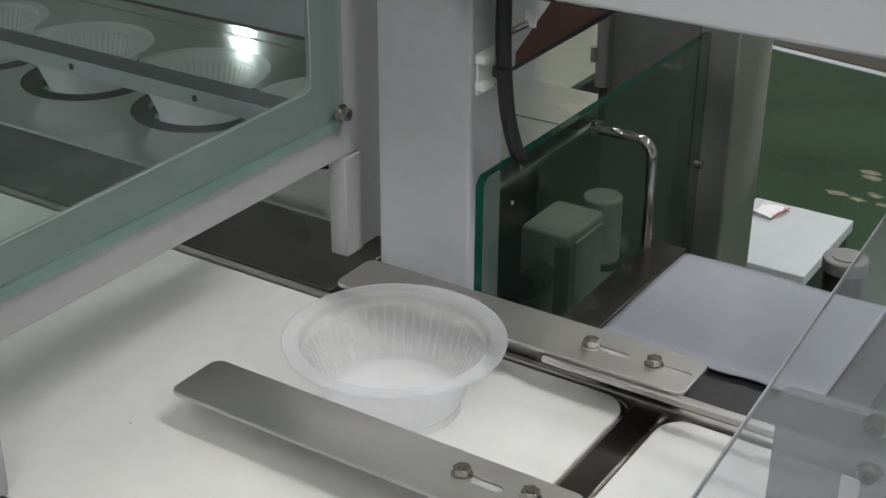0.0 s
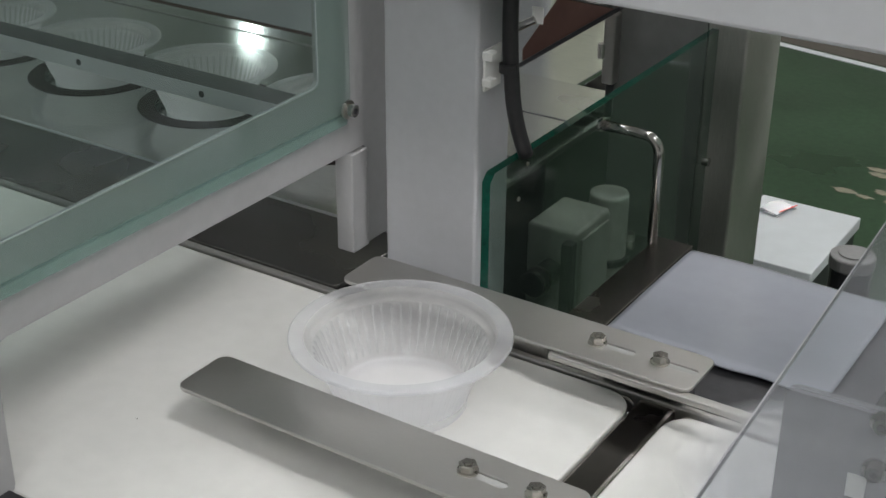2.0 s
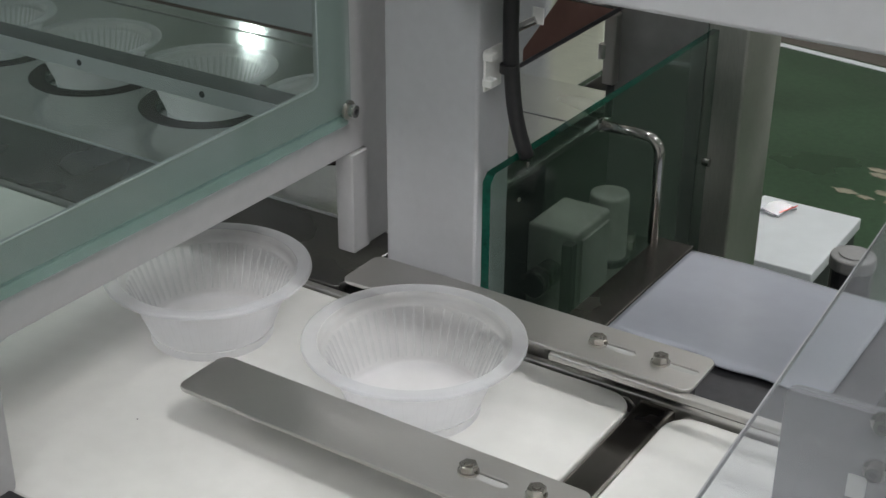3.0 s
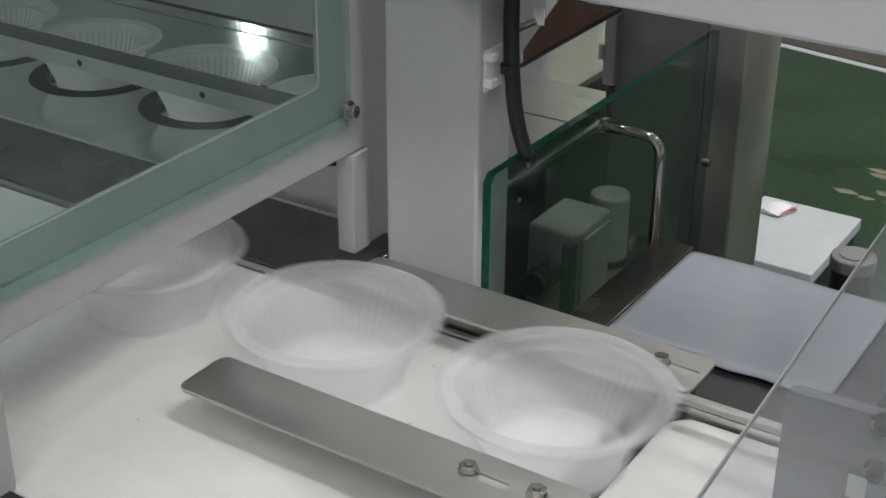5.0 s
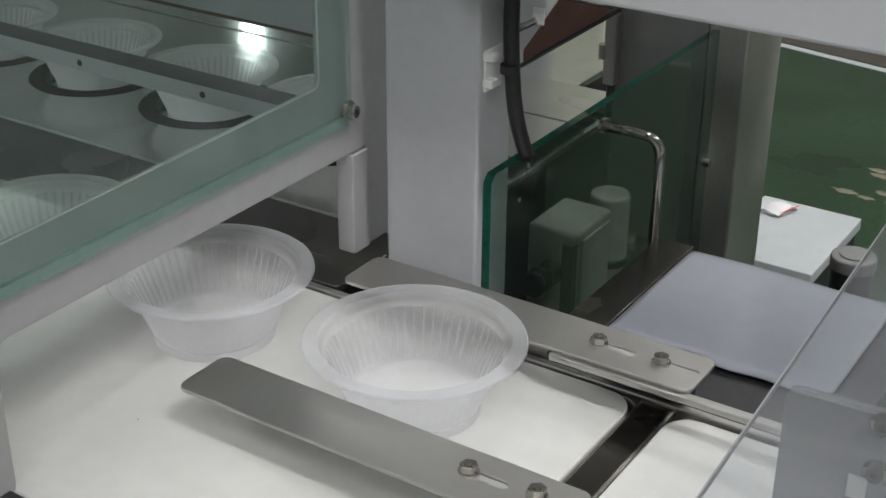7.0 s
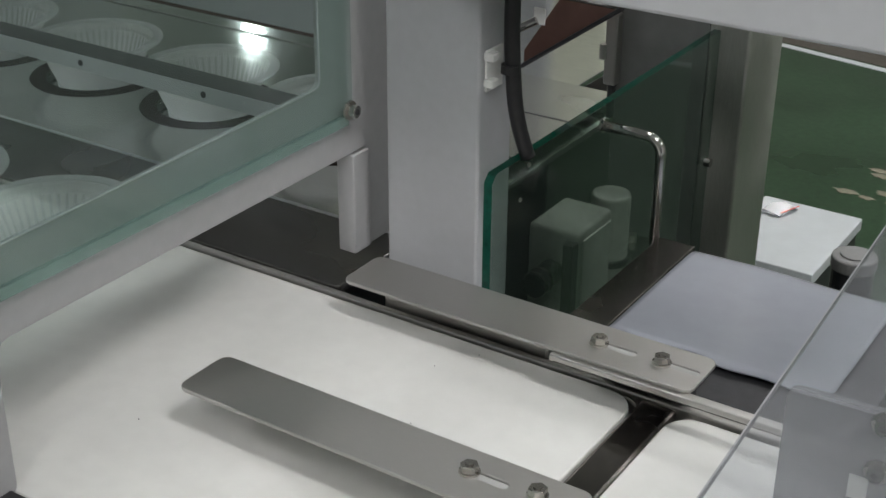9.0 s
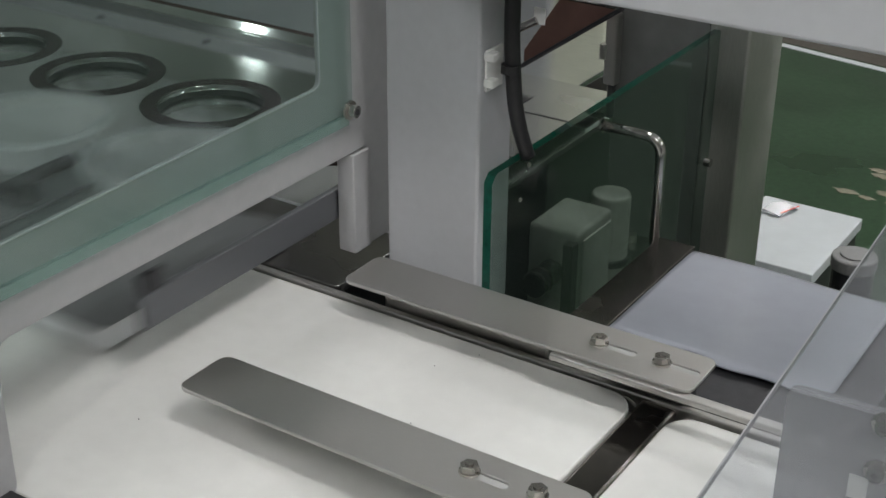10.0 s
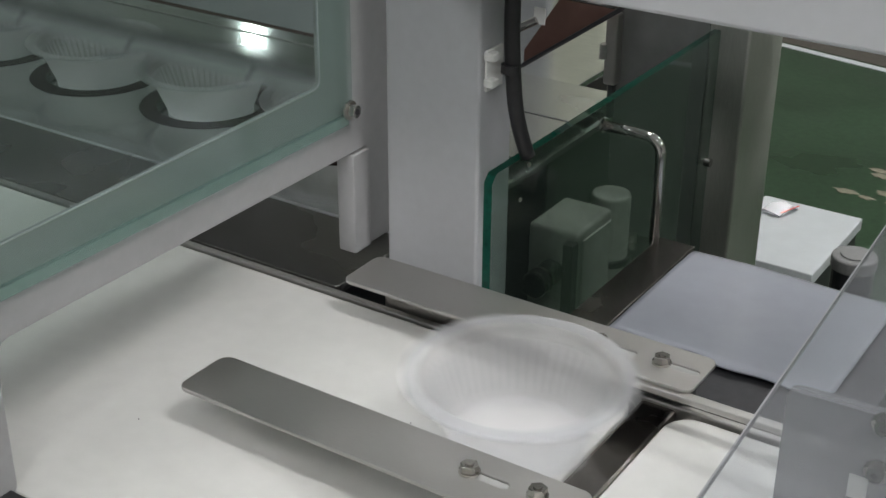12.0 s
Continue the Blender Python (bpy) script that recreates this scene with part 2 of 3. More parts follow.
# ---- hall ----
def hall():
    floor = tagged(part("floor", box(-6, 6, -5, 9, -0.1, 0, 0), FLOOR), "green painted concrete floor with worn patches", "floor", kind="structure")
    random.seed(5)
    for i in range(17):
        cx, cy = (-0.34 + random.gauss(0, 0.07), 2.585 + random.gauss(0, 0.05)) if i < 10 else (random.uniform(-1.6, 0.3), random.uniform(2.2, 4.6))
        rr = random.uniform(0.006, 0.020) if i < 10 else random.uniform(0.004, 0.010)
        pts = [(cx + 2.0 * rr * random.uniform(0.5, 1.1) * math.cos(a), cy + rr * random.uniform(0.5, 1.1) * math.sin(a)) for a in [k * math.pi / 9 for k in range(18)]]
        link("worn_patch", plate([pts], 0.001, Matrix.Translation((0, 0, 0.0006))), WORN, floor, "bare patch in the floor paint")
    link("floor_line", plate([[(-3.6, 3.975), (2.4, 2.955), (2.4, 2.985), (-3.6, 4.005)]], 0.002, Matrix.Translation((0, 0, 0.0012))), BOXLID, floor, "pale painted line on the floor")
    link("concrete_strip", plate([[(-3.6, 4.02), (2.4, 3.0), (2.4, 3.5), (-3.6, 4.52)]], 0.001, Matrix.Translation((0, 0, 0.0006))), DUSTY, floor, "brownish bare concrete strip")
    for name, v in (("wall_north", (-6, 6, 9, 9.15)), ("wall_south", (-6, 6, -5.15, -5)), ("wall_west", (-6.15, -6, -5, 9)), ("wall_east", (6, 6.15, -5, 9))):
        tagged(part(name, box(*v, 0, 3.6, 0), WALL), "plain pale painted factory wall", "wall", kind="structure")
    tagged(part("ceiling", box(-6, 6, -5, 9, 3.6, 3.7, 0), WALL), "plain pale factory ceiling", "ceiling", kind="structure")
    # Unseen row at x = -3.4 is strengthened to brighten the deck's reflections.
    rows = ((1.55, (-2.6, 5.6), 17), (1.35, (2.6,), 29), (-0.15, (0.3, 3.0), 15), (0.6, (-1.8,), 12), (-3.4, (-1.5, 2.0, 5.5), 36), (4.4, (-1.5, 2.0, 5.5), 14))
    lights = [(x, y, 0, watts) for x, ys, watts in rows for y in ys] + [(1.65, -0.45, 90, 45)]
    for x, y, turn, watts in lights:
        f = thing("ceiling_light", "long white fluorescent ceiling light, switched on", "ceiling light", "ceiling lights", (x, y, 3.6))
        f.rotation_euler.z = radians(turn)
        housing = part("housing", box(-0.12, 0.12, -0.7, 0.7, -0.05, 0, 0.004), PAINT_WHITE, f)
        for s in (-0.06, 0.06):
            part("tube", rod((s, -0.62, -0.075), (s, 0.62, -0.075), 0.018, 12), TUBE, housing)
        lamp = area("ceiling_lamp", (x, y, 3.49), (x, y, 0), 0.22, 0.9, watts)
        lamp.matrix_world = pose(x, y, 3.49, 0, 0, turn)


# ---- belts ----
def belts():
    c = thing("infeed_conveyor", "white flat conveyor belt running into the sealing machine", "conveyor")
    link("belt", plate([rounded(-1.1, 0.129, -0.2085, 0.0877, (0.0, 0.02, 0.02, 0.0))], 0.006, Matrix.Translation((0, 0, ZB - 0.003)), 0.0012), BELT, c)
    part("bed", box(-1.1, 0.128, -0.2, 0.08, ZB - 0.06, ZB - 0.0065), DARK, c)
    part("side_rail", box(-1.1, 0.30, 0.0895, 0.0955, ZB - 0.06, ZB + 0.002), STEEL, c)
    part("side_rail", box(-1.1, 0.30, -0.224, -0.2105, ZB - 0.06, ZB + 0.002), DARK, c)
    part("guide_insert", box(-0.085, 0.055, 0.098, 0.106, ZB - 0.05, ZB + 0.012, 0.003), STEEL, c)
    for x in (-0.9, 0.0):
        for y in (-0.19, 0.07):
            part("leg", box(x - 0.02, x + 0.02, y - 0.02, y + 0.02, 0, ZB - 0.06), STEEL, c)
    for x, y in ((-0.006, 0.047), (0.012, 0.076), (-0.128, -0.113), (0.02, -0.02)):
        part("speck", rod((x, y, ZB), (x, y, ZB + 0.0004), 0.0005, 8), CAP, c, "small dark speck of dirt")
    part("end_roller", rod((0.1185, 0.0880, ZB - 0.0125), (0.1185, 0.0940, ZB - 0.0125), 0.0095, 24, bevel=0.001), STEEL, c, "bright end of the belt's roller")
    d = thing("feed_conveyor", "white flat conveyor belt that brings the bowls", "conveyor")
    link("belt", plate([rounded(0.156, 2.9, -0.2085, 0.086, (0.02, 0.0, 0.0, 0.02))], 0.006, Matrix.Translation((0, 0, ZB - 0.003)), 0.0012), BELT, d)
    part("bed", box(0.157, 2.9, -0.2, 0.08, ZB - 0.06, ZB - 0.0065), DARK, d)
    for x in (0.4, 1.6, 2.8):
        for y in (-0.19, 0.07):
            part("leg", box(x - 0.02, x + 0.02, y - 0.02, y + 0.02, 0, ZB - 0.06), STEEL, d)
    part("end_roller", rod((0.1670, 0.0865, ZB - 0.0125), (0.1670, 0.0930, ZB - 0.0125), 0.0095, 24, bevel=0.001), STEEL, d, "bright end of the belt's roller")
    s = thing("transfer_bridge", "dark polished steel strip bridging the gap between two belts", "conveyor part")
    part("strip", box(0.1295, 0.1555, -0.23, 0.10, ZB - 0.012, ZB - 0.0012, 0.003), STEEL_Y, s)
    part("bracket", box(0.131, 0.154, 0.05, 0.10, ZB - 0.9, ZB - 0.0125), DARK, s)


def slot(x0, x1, y, r):
    return rounded(x0 - r, x1 + r, y - r, y + r, r * 0.999, 5)


def guide_bar(y0, y1, slots, label):
    g = thing("guide_bar", label, "guide bar", "guide bars beside the belt", (0, 0, ZB))
    bar = link("bar", plate([rounded(-0.0985, 0.1725, y0, y1, 0.0075)] + [slot(a, b, y, 0.0032) for a, b, y in slots], 0.0026, Matrix.Translation((0, 0, 0.0307)), 0.0006), STEEL, g)
    for a, b, y in slots:
        part("slot_insert", box(a - 0.0026, b + 0.0026, y - 0.0027, y + 0.0027, 0.0296, 0.0311, 0.0004), SLOT, bar, "pale plate seen in the slot")
    return g


def guides():
    rear = guide_bar(0.0655, 0.1115, [(0.098, 0.121, 0.0885), (0.143, 0.165, 0.0890)], "brushed steel guide bar with two slots over the belt's far edge")
    part("support_rail", box(0.074, 0.169, 0.0697, 0.098, 0.0245, 0.0293, 0.0008), STEEL, rear)
    part("long_rail", box(0.074, 0.42, 0.0615, 0.0694, 0.0245, 0.0293, 0.0012), STEEL, rear, "bright long rail")
    part("support_post", box(0.10, 0.16, 0.097, 0.11, -0.20, 0.0243, 0.001), DARK, rear)
    front = guide_bar(-0.106, -0.060, [(0.103, 0.125, -0.081), (0.148, 0.168, -0.081)], "brushed steel guide bar with two slots over the belt's near side")
    part("support_rail", box(0.08, 0.42, -0.1, -0.066, 0.0245, 0.0293, 0.001), STEEL, front)
    part("support_post", box(0.30, 0.36, -0.24, -0.10, -0.20, 0.0243, 0.001), DARK, front)
    for i, (x, y) in enumerate(((0.0976, 0.0875), (0.1425, 0.088), (0.1023, -0.081), (0.1455, -0.079))):
        hex_bolt(x, y, ZB + 0.032, turn=0.4 * i)


# ---- sealing machine: guard, column, deck ----
GX = -0.135


def guard():
    g = thing("machine_guard", "grey painted guard frame with a greenish glass window", "machine guard")
    outer = [(-0.70, 1.60), (-0.70, 0.897), (-0.213, 0.897)]
    outer += [(-0.206 - 0.007 + 0.007 * math.sin(a), 0.904 - 0.007 * math.cos(a)) for a in (0.5, 1.0, 1.57)]
    outer += [(-0.206 + 0.010 - 0.010 * math.cos(a), 0.989 + 0.010 * math.sin(a)) for a in (0.0, 0.5, 1.0, 1.57)]
    outer += [(0.146, 0.999), (0.150, 0.995), (0.150, 0.916), (0.178, 0.916), (0.178, 1.60)]
    hole = [(-0.45, 1.0515), (0.088, 1.0612), (0.0925, 1.063), (0.094, 1.067), (0.094, 1.52), (-0.45, 1.52)]
    link("frame", plate([outer, hole], 0.004, Matrix.Translation((GX - 0.002, 0, 0)) @ YZ, 0.0008), PAINT_SHADED, g)
    link("stub", plate([rounded(0.1288, 0.1495, 0.9155, 0.9975, 0.0015)], 0.016, Matrix.Translation((GX - 0.006, 0, 0)) @ YZ, 0.0012), PAINT_SHADED, g, "short grey post below the frame")
    glass = link("glass", plate([rounded(-0.5, 0.1245, 1.0338, 1.56, 0.004)], 0.005, Matrix.Translation((GX + 0.0030, 0, 0)) @ YZ), GUARD, g, "green-tinted glass pane")
    part("glass_lip", box(GX + 0.0008, GX + 0.0062, -0.5, 0.120, 1.0262, 1.0335, 0.0008), GUARD_LIP, glass, "pale bevelled glass edge")
    # Paler rod added to paint the highlight line on the opening's edge.
    part("edge_highlight", sweep([(GX, y, z) for y, z in hole[:5]], 0.0007, 8), PAINT, g, "thin paler rod painting the highlight along the opening", smooth=True)
    b = thing("guard_screw", "steel socket-head screw with a washer on the glass guard", "screw", at=(GX + 0.0056, 0.1203, 1.0375))
    part("washer", rod((0, 0, 0), (0.0015, 0, 0), 0.0072, 24), BOLT, b)
    part("head", rod((0.0015, 0, 0), (0.0075, 0, 0), 0.0048, 20, bevel=0.0006), CHROME, b)
    part("socket", rod((0.0072, 0, 0), (0.0078, 0, 0), 0.0024, 6), BLACK, b)


def column():
    c = thing("machine_column", "light grey painted rectangular machine column", "column")
    part("post", box(-0.107, -0.028, 0.135, 0.180, 0.0, 1.7495, 0.0025, 3), PAINT, c)
    part("foot", box(-0.118, -0.017, 0.125, 0.190, 0.0, 0.012, 0.002), STEEL, c)
    b = thing("white_crossbeam", "white painted machine beam above the belt", "beam")
    part("beam", box(-0.0275, 0.9, 0.10, 0.17, 1.1555, 1.34, 0.003, 3), PAINT_WHITE, b)
    part("flange", box(-0.0275, 0.9, 0.172, 0.25, 1.150, 1.158, 0.001), PAINT_WHITE, b)
    part("leg", box(0.83, 0.9, 0.10, 0.17, 0, 1.155, 0.003), PAINT_WHITE, b)


HOLES = (-0.327, -0.489, -0.651, -0.813)
HY, HZ = 0.359, 0.893
SUNK = HZ - 0.0108     # base of a bowl that rests in its hole


def deck():
    d = thing("sealing_deck", "polished steel machine deck with round bowl holes", "machine deck")
    outl = [rounded(-1.3, -0.128, 0.203, 0.56, 0.002)] + [circle(x, HY, 0.055) for x in HOLES]
    mould = link("mould_plate", plate(outl, 0.006, Matrix.Translation((0, 0, HZ - 0.003)), 0.0006), POLISHED, d)
    part("rear_plate", box(-1.3, -0.20, 0.562, 1.0, HZ - 0.006, HZ, 0.0006), REAR, d)
    link("entry_plate", plate([rounded(-1.3, -0.129, 0.100, 0.1985, (0.002, 0.006, 0.002, 0.002))], 0.008, Matrix.Translation((0, 0, ZB - 0.003)), 0.0012), DECK, d)
    # Strip in pale paint stands in for the highlight on the plate's chamfer.
    part("edge_glint", box(-1.3, -0.129, 0.1987, 0.2026, HZ - 0.02, ZB + 0.0012, 0.0005), PAINT, d, "pale strip painting the highlight on the entry plate's edge")
    part("rear_seam", box(-1.3, -0.20, 0.5603, 0.5618, HZ - 0.006, HZ + 0.0012, 0.0003), STEEL, d, "bright seam in the deck")
    part("entry_lip", box(-1.3, -0.115, 0.0962, 0.0996, ZB - 0.05, ZB - 0.001, 0.0006), STEEL, d)
    part("base", box(-1.3, -0.21, 0.11, 0.99, 0.0, HZ - 0.05, 0.004), DARK, d)
    for x in HOLES:
        ring = bmesh.new()
        n = 48
        prof = ((0.055, 0.0004), (0.072, 0.0008), (0.0725, 0.0), (0.055, 0.0))
        vs = [[ring.verts.new((x + r * math.cos(2 * math.pi * k / n), HY + r * math.sin(2 * math.pi * k / n), HZ + z)) for k in range(n)] for r, z in prof]
        for i in range(4):
            a, b = vs[i], vs[(i + 1) % 4]
            for k in range(n):
                ring.faces.new((a[k], b[k], b[(k + 1) % n], a[(k + 1) % n]))
        part("hole_ring", ring, RING, mould, "dark ring round a bowl hole")
        part("lifter_disc", rod((x, HY, HZ - 0.05), (x, HY, HZ - 0.0110), 0.0535, 48), POLISHED, mould, "steel lifter disc in the hole")
    w = thing("machine_housing", "grey painted housing behind the deck with unseen light-blocking walls and roof", "machine housing")
    part("rear_wall", box(-1.3, -0.45, 1.0, 1.02, 0, 0.95, 0.002), PAINT, w)
    part("rear_post", box(-0.50, -0.45, 1.0, 1.02, 0.9505, 1.749, 0.002), PAINT, w)
    # Side and front walls are out of view, added to block hall light.
    part("unseen_side_wall", box(-1.32, -1.3, -0.98, 1.02, 0, 1.75, 0.002), PAINT, w)
    part("unseen_front_wall", box(-1.2995, -0.15, -0.98, -0.96, 0, 1.75, 0.002), PAINT, w)
    # Unseen top whose overhang is sized to half-shade the belt.
    part("shade_roof", box(-1.32, -0.095, -0.30, 0.82, 1.7505, 1.77, 0.002), PAINT, w)
    b = thing("inner_beam", "grey beam with a red-brown seal strip inside the machine", "beam")
    part("beam", box(-1.3, -0.152, 0.285, 0.315, 1.0215, 1.06, 0.001), PAINT, b)
    part("seal_strip", box(-1.3, -0.152, 0.287, 0.313, 1.0175, 1.021, 0.0005), BROWN, b, "red-brown rubber seal strip")
    l = thing("machine_lamp", "small bright LED lamp inside the machine", "lamp")
    part("lamp_body", box(-1.00, -0.90, 0.97, 0.9995, 0.94, 1.10, 0.004), PAINT_WHITE, l)
    area("machine_lamp_light", (-0.955, 0.960, 1.067), (-0.70, 0.55, 0.893), 0.026, 0.014, 0.07, (0.95, 1.0, 0.98))
    part("diffuser", box(-0.975, -0.938, 0.966, 0.9695, 1.058, 1.078, 0.001), LED, l)


# ---- glass panel side ----
def panel_side():
    g = thing("glass_panel", "thick green-edged tempered glass panel beside the column", "glass panel")
    out = [(0.141, 0.70), (0.542, 0.70), (0.542, 1.007), (0.141, 1.007), (0.135, 1.001), (0.135, 0.706)]
    me = plate([out], 0.0068, Matrix.Translation((-0.0195, 0, 0)) @ YZ)
    ob = link("glass", me, (GLASS, GLASS_EDGE), g)
    for p in me.polygons:
        p.material_index = 0 if abs(p.normal.x) > 0.9 or p.center.y > 0.54 else 1
    ob.visible_shadow = False
    for yy, zz in ((0.1755, 0.974), (0.187, 0.998)):
        part("glass_screw", rod((-0.0161, yy, zz), (-0.0152, yy, zz), 0.0017, 12), BOLT, g)
    part("spacer", rod((-0.0155, 0.5316, 0.879), (-0.009, 0.5316, 0.879), 0.0042, 16), CHROME, g)
    p = thing("steel_post", "brushed stainless steel rectangular post", "post")
    part("post", box(-0.0284, 0.0121, 0.545, 0.636, 0.0, 1.6, 0.003, 3), POST, p)
    b = thing("side_frame_bar", "flat dark polished steel bar running away from the belt", "steel bar")
    part("bar", box(0.036, 0.0675, 0.1135, 0.318, ZB - 0.012, ZB, 0.001), STEEL_Y, b)
    part("support", box(0.04, 0.06, 0.20, 0.29, 0, ZB - 0.012), DARK, b)
    h = thing("rod_handle", "bent chrome rod handle standing on the steel bar", "handle")
    part("rod", sweep(bend([(0.0365, 0.305, ZB), (0.0365, 0.305, 0.9905), (-0.0158, 0.305, 0.9905)], 0.016, 8), 0.0043, 14), CHROME, h, smooth=True)
    part("flange", rod((-0.0158, 0.305, 0.9905), (-0.0138, 0.305, 0.9905), 0.0058, 20), CHROME, h)
    s = thing("side_sheet", "bluish white plastic sheet on the side table", "plastic sheet")
    bm = bmesh.new()
    nx, ny = 36, 24
    grid = []
    for j in range(ny + 1):
        row = []
        for i in range(nx + 1):
            x = 0.0695 + 0.165 * i / nx
            v = j / ny
            y = 0.160 + 0.186 * v
            if j == 0:
                y += 0.0013 * math.sin(i * 0.55) - (0.004 if i > 16 else 0)
            z = ZB + 0.001 + 0.0009 * math.sin(x * 40) * math.sin(y * 30 + 1) - (0.026 * ((v - 0.76) / 0.24) ** 1.7 if v > 0.76 else 0)
            row.append(bm.verts.new((x, y, z)))
        grid.append(row)
    for a, b2 in zip(grid, grid[1:]):
        for i in range(nx):
            bm.faces.new((a[i], a[i + 1], b2[i + 1], b2[i]))
    ret = bmesh.ops.extrude_face_region(bm, geom=bm.faces[:])
    bmesh.ops.translate(bm, verts=[v for v in ret["geom"] if isinstance(v, bmesh.types.BMVert)], vec=(0, 0, -0.0015))
    bmesh.ops.recalc_face_normals(bm, faces=bm.faces[:])
    part("sheet", bm, SHEET, s, smooth=True)
    t = thing("side_table", "dark steel side table under the white sheet", "machine table")
    part("top", box(0.0685, 0.262, 0.1135, 0.290, ZB - 0.02, ZB - 0.004, 0.001), DARK, t)
    part("support", box(0.10, 0.22, 0.14, 0.30, 0, ZB - 0.02, 0.002), DARK, t)
    m = thing("gear_motor", "grey cast gear motor with a round motor can and output shaft", "gear motor")
    part("gearbox", box(-0.094, -0.045, 0.33, 0.397, 0.785, 0.874, 0.004, 3), GREYBOX, m)
    part("motor_can", rod((-0.064, 0.432, 0.785), (-0.064, 0.432, 0.872), 0.0185, 28, bevel=0.003), GREYBOX, m)
    part("cover_plate", box(-0.0445, -0.042, 0.338, 0.390, 0.80, 0.866, 0.001), GREYBOX, m)
    shaft = part("shaft", rod((-0.068, 0.3295, 0.833), (-0.068, 0.296, 0.833), 0.0115, 24), DARK, m)
    for yy in (0.300, 0.310):
        part("shaft_ring", rod((-0.068, yy, 0.833), (-0.068, yy - 0.003, 0.833), 0.0122, 24), CHROME, shaft)
    part("front_leg", box(-0.053, -0.043, 0.318, 0.3295, 0.786, 0.868, 0.001), DARK, m, "dark upright bar")
    part("foot_plate", box(-0.10, -0.03, 0.325, 0.47, 0.775, 0.7845, 0.001), GREYBOX, m)
    for bx, by in ((-0.04, 0.455), (-0.037, 0.42)):
        part("foot_bolt", rod((bx, by, 0.7845), (bx, by, 0.795), 0.0045, 6), BOLT, m)
    bracket = part("bracket", box(-0.072, -0.036, 0.440, 0.500, 0.792, 0.800, 0.001), SHELF, m, "bright steel bracket beside the motor")
    part("bracket_bolt", rod((-0.064, 0.484, 0.800), (-0.064, 0.484, 0.808), 0.0050, 6), BOLT, bracket)
    part("collar", rod((-0.064, 0.432, 0.803), (-0.064, 0.432, 0.809), 0.0225, 28), DARK, m, "dark collar round the motor can")
    part("mount", box(-0.10, -0.03, 0.33, 0.46, 0.0, 0.7745, 0.002), DARK, m)
    f = thing("cable", "black ribbed cable hanging beside the column", "cable")
    pts = bend([(-0.014, 0.156, 1.30), (-0.016, 0.156, 1.10), (-0.0145, 0.163, 1.04), (-0.0095, 0.173, 1.0115)], 0.025, 8)
    part("sleeve", sweep(pts, 0.0056, 14), BLACK, f, smooth=True)
    part("tie", rod((-0.016, 0.156, 1.078), (-0.016, 0.156, 1.084), 0.0068, 16), BLACK, f)
    k = thing("cable_clip", "white plastic cable clip on the column", "clip")
    part("base", box(-0.0275, -0.0255, 0.140, 0.162, 1.066, 1.096, 0.0006), NYLON, k)
    part("arm", box(-0.0275, -0.0195, 0.1385, 0.147, 1.089, 1.095, 0.001), NYLON, k)
    part("arm", box(-0.0275, -0.0195, 0.1385, 0.147, 1.070, 1.076, 0.001), NYLON, k)


# ---- acrylic tunnel over the feed belt ----
def tunnel():
    z = 1.0545
    t = thing("acrylic_cover", "clear acrylic cover over the feed belt", "cover")
    seat = pose(0.2727, -0.078, 0, 0, 0, 2.77)
    t.matrix_world = seat
    part("top_sheet", box(0.0, 0.48, -0.22, 0.25, z - 0.004, z, 0.0005), ACRYLIC, t)
    side = link("side_sheet", plate([rounded(0.003, 0.48, ZB - 0.12, z - 0.0045, (0, 0, 0, 0.006))], 0.004, XZ), FROST, t, "frosted side sheet")
    part("edge_strip", box(-0.0010, -0.0002, -0.22, 0.25, z - 0.004, z, 0.0002), EDGE, t)
    # Pale strip set proud of the sheet to draw its top-edge highlight.
    part("sheet_highlight", box(0.005, 0.48, -0.0026, -0.0022, z - 0.0064, z - 0.0046, 0.0001), EDGE, side, "thin pale strip painting the sheet's edge highlight")
    part("label", box(0.037, 0.046, -0.0026, -0.0022, 1.000, 1.013, 0.0001), NYLON, t, "small white label")
    for zz in (1.0445, 1.0185):
        b = thing("cover_screw", "small steel screw in the acrylic cover", "screw", "screws of the acrylic cover")
        b.matrix_world = seat @ pose(0.049, -0.0021, zz)
        part("washer", rod((0, 0, 0), (0, -0.0012, 0), 0.0062, 20), BOLT, b)
        head = part("head", rod((0, -0.0012, 0), (0, -0.005, 0), 0.004, 16), CHROME, b)
        part("socket", rod((0, -0.0048, 0), (0, -0.0053, 0), 0.002, 6), BLACK, head)


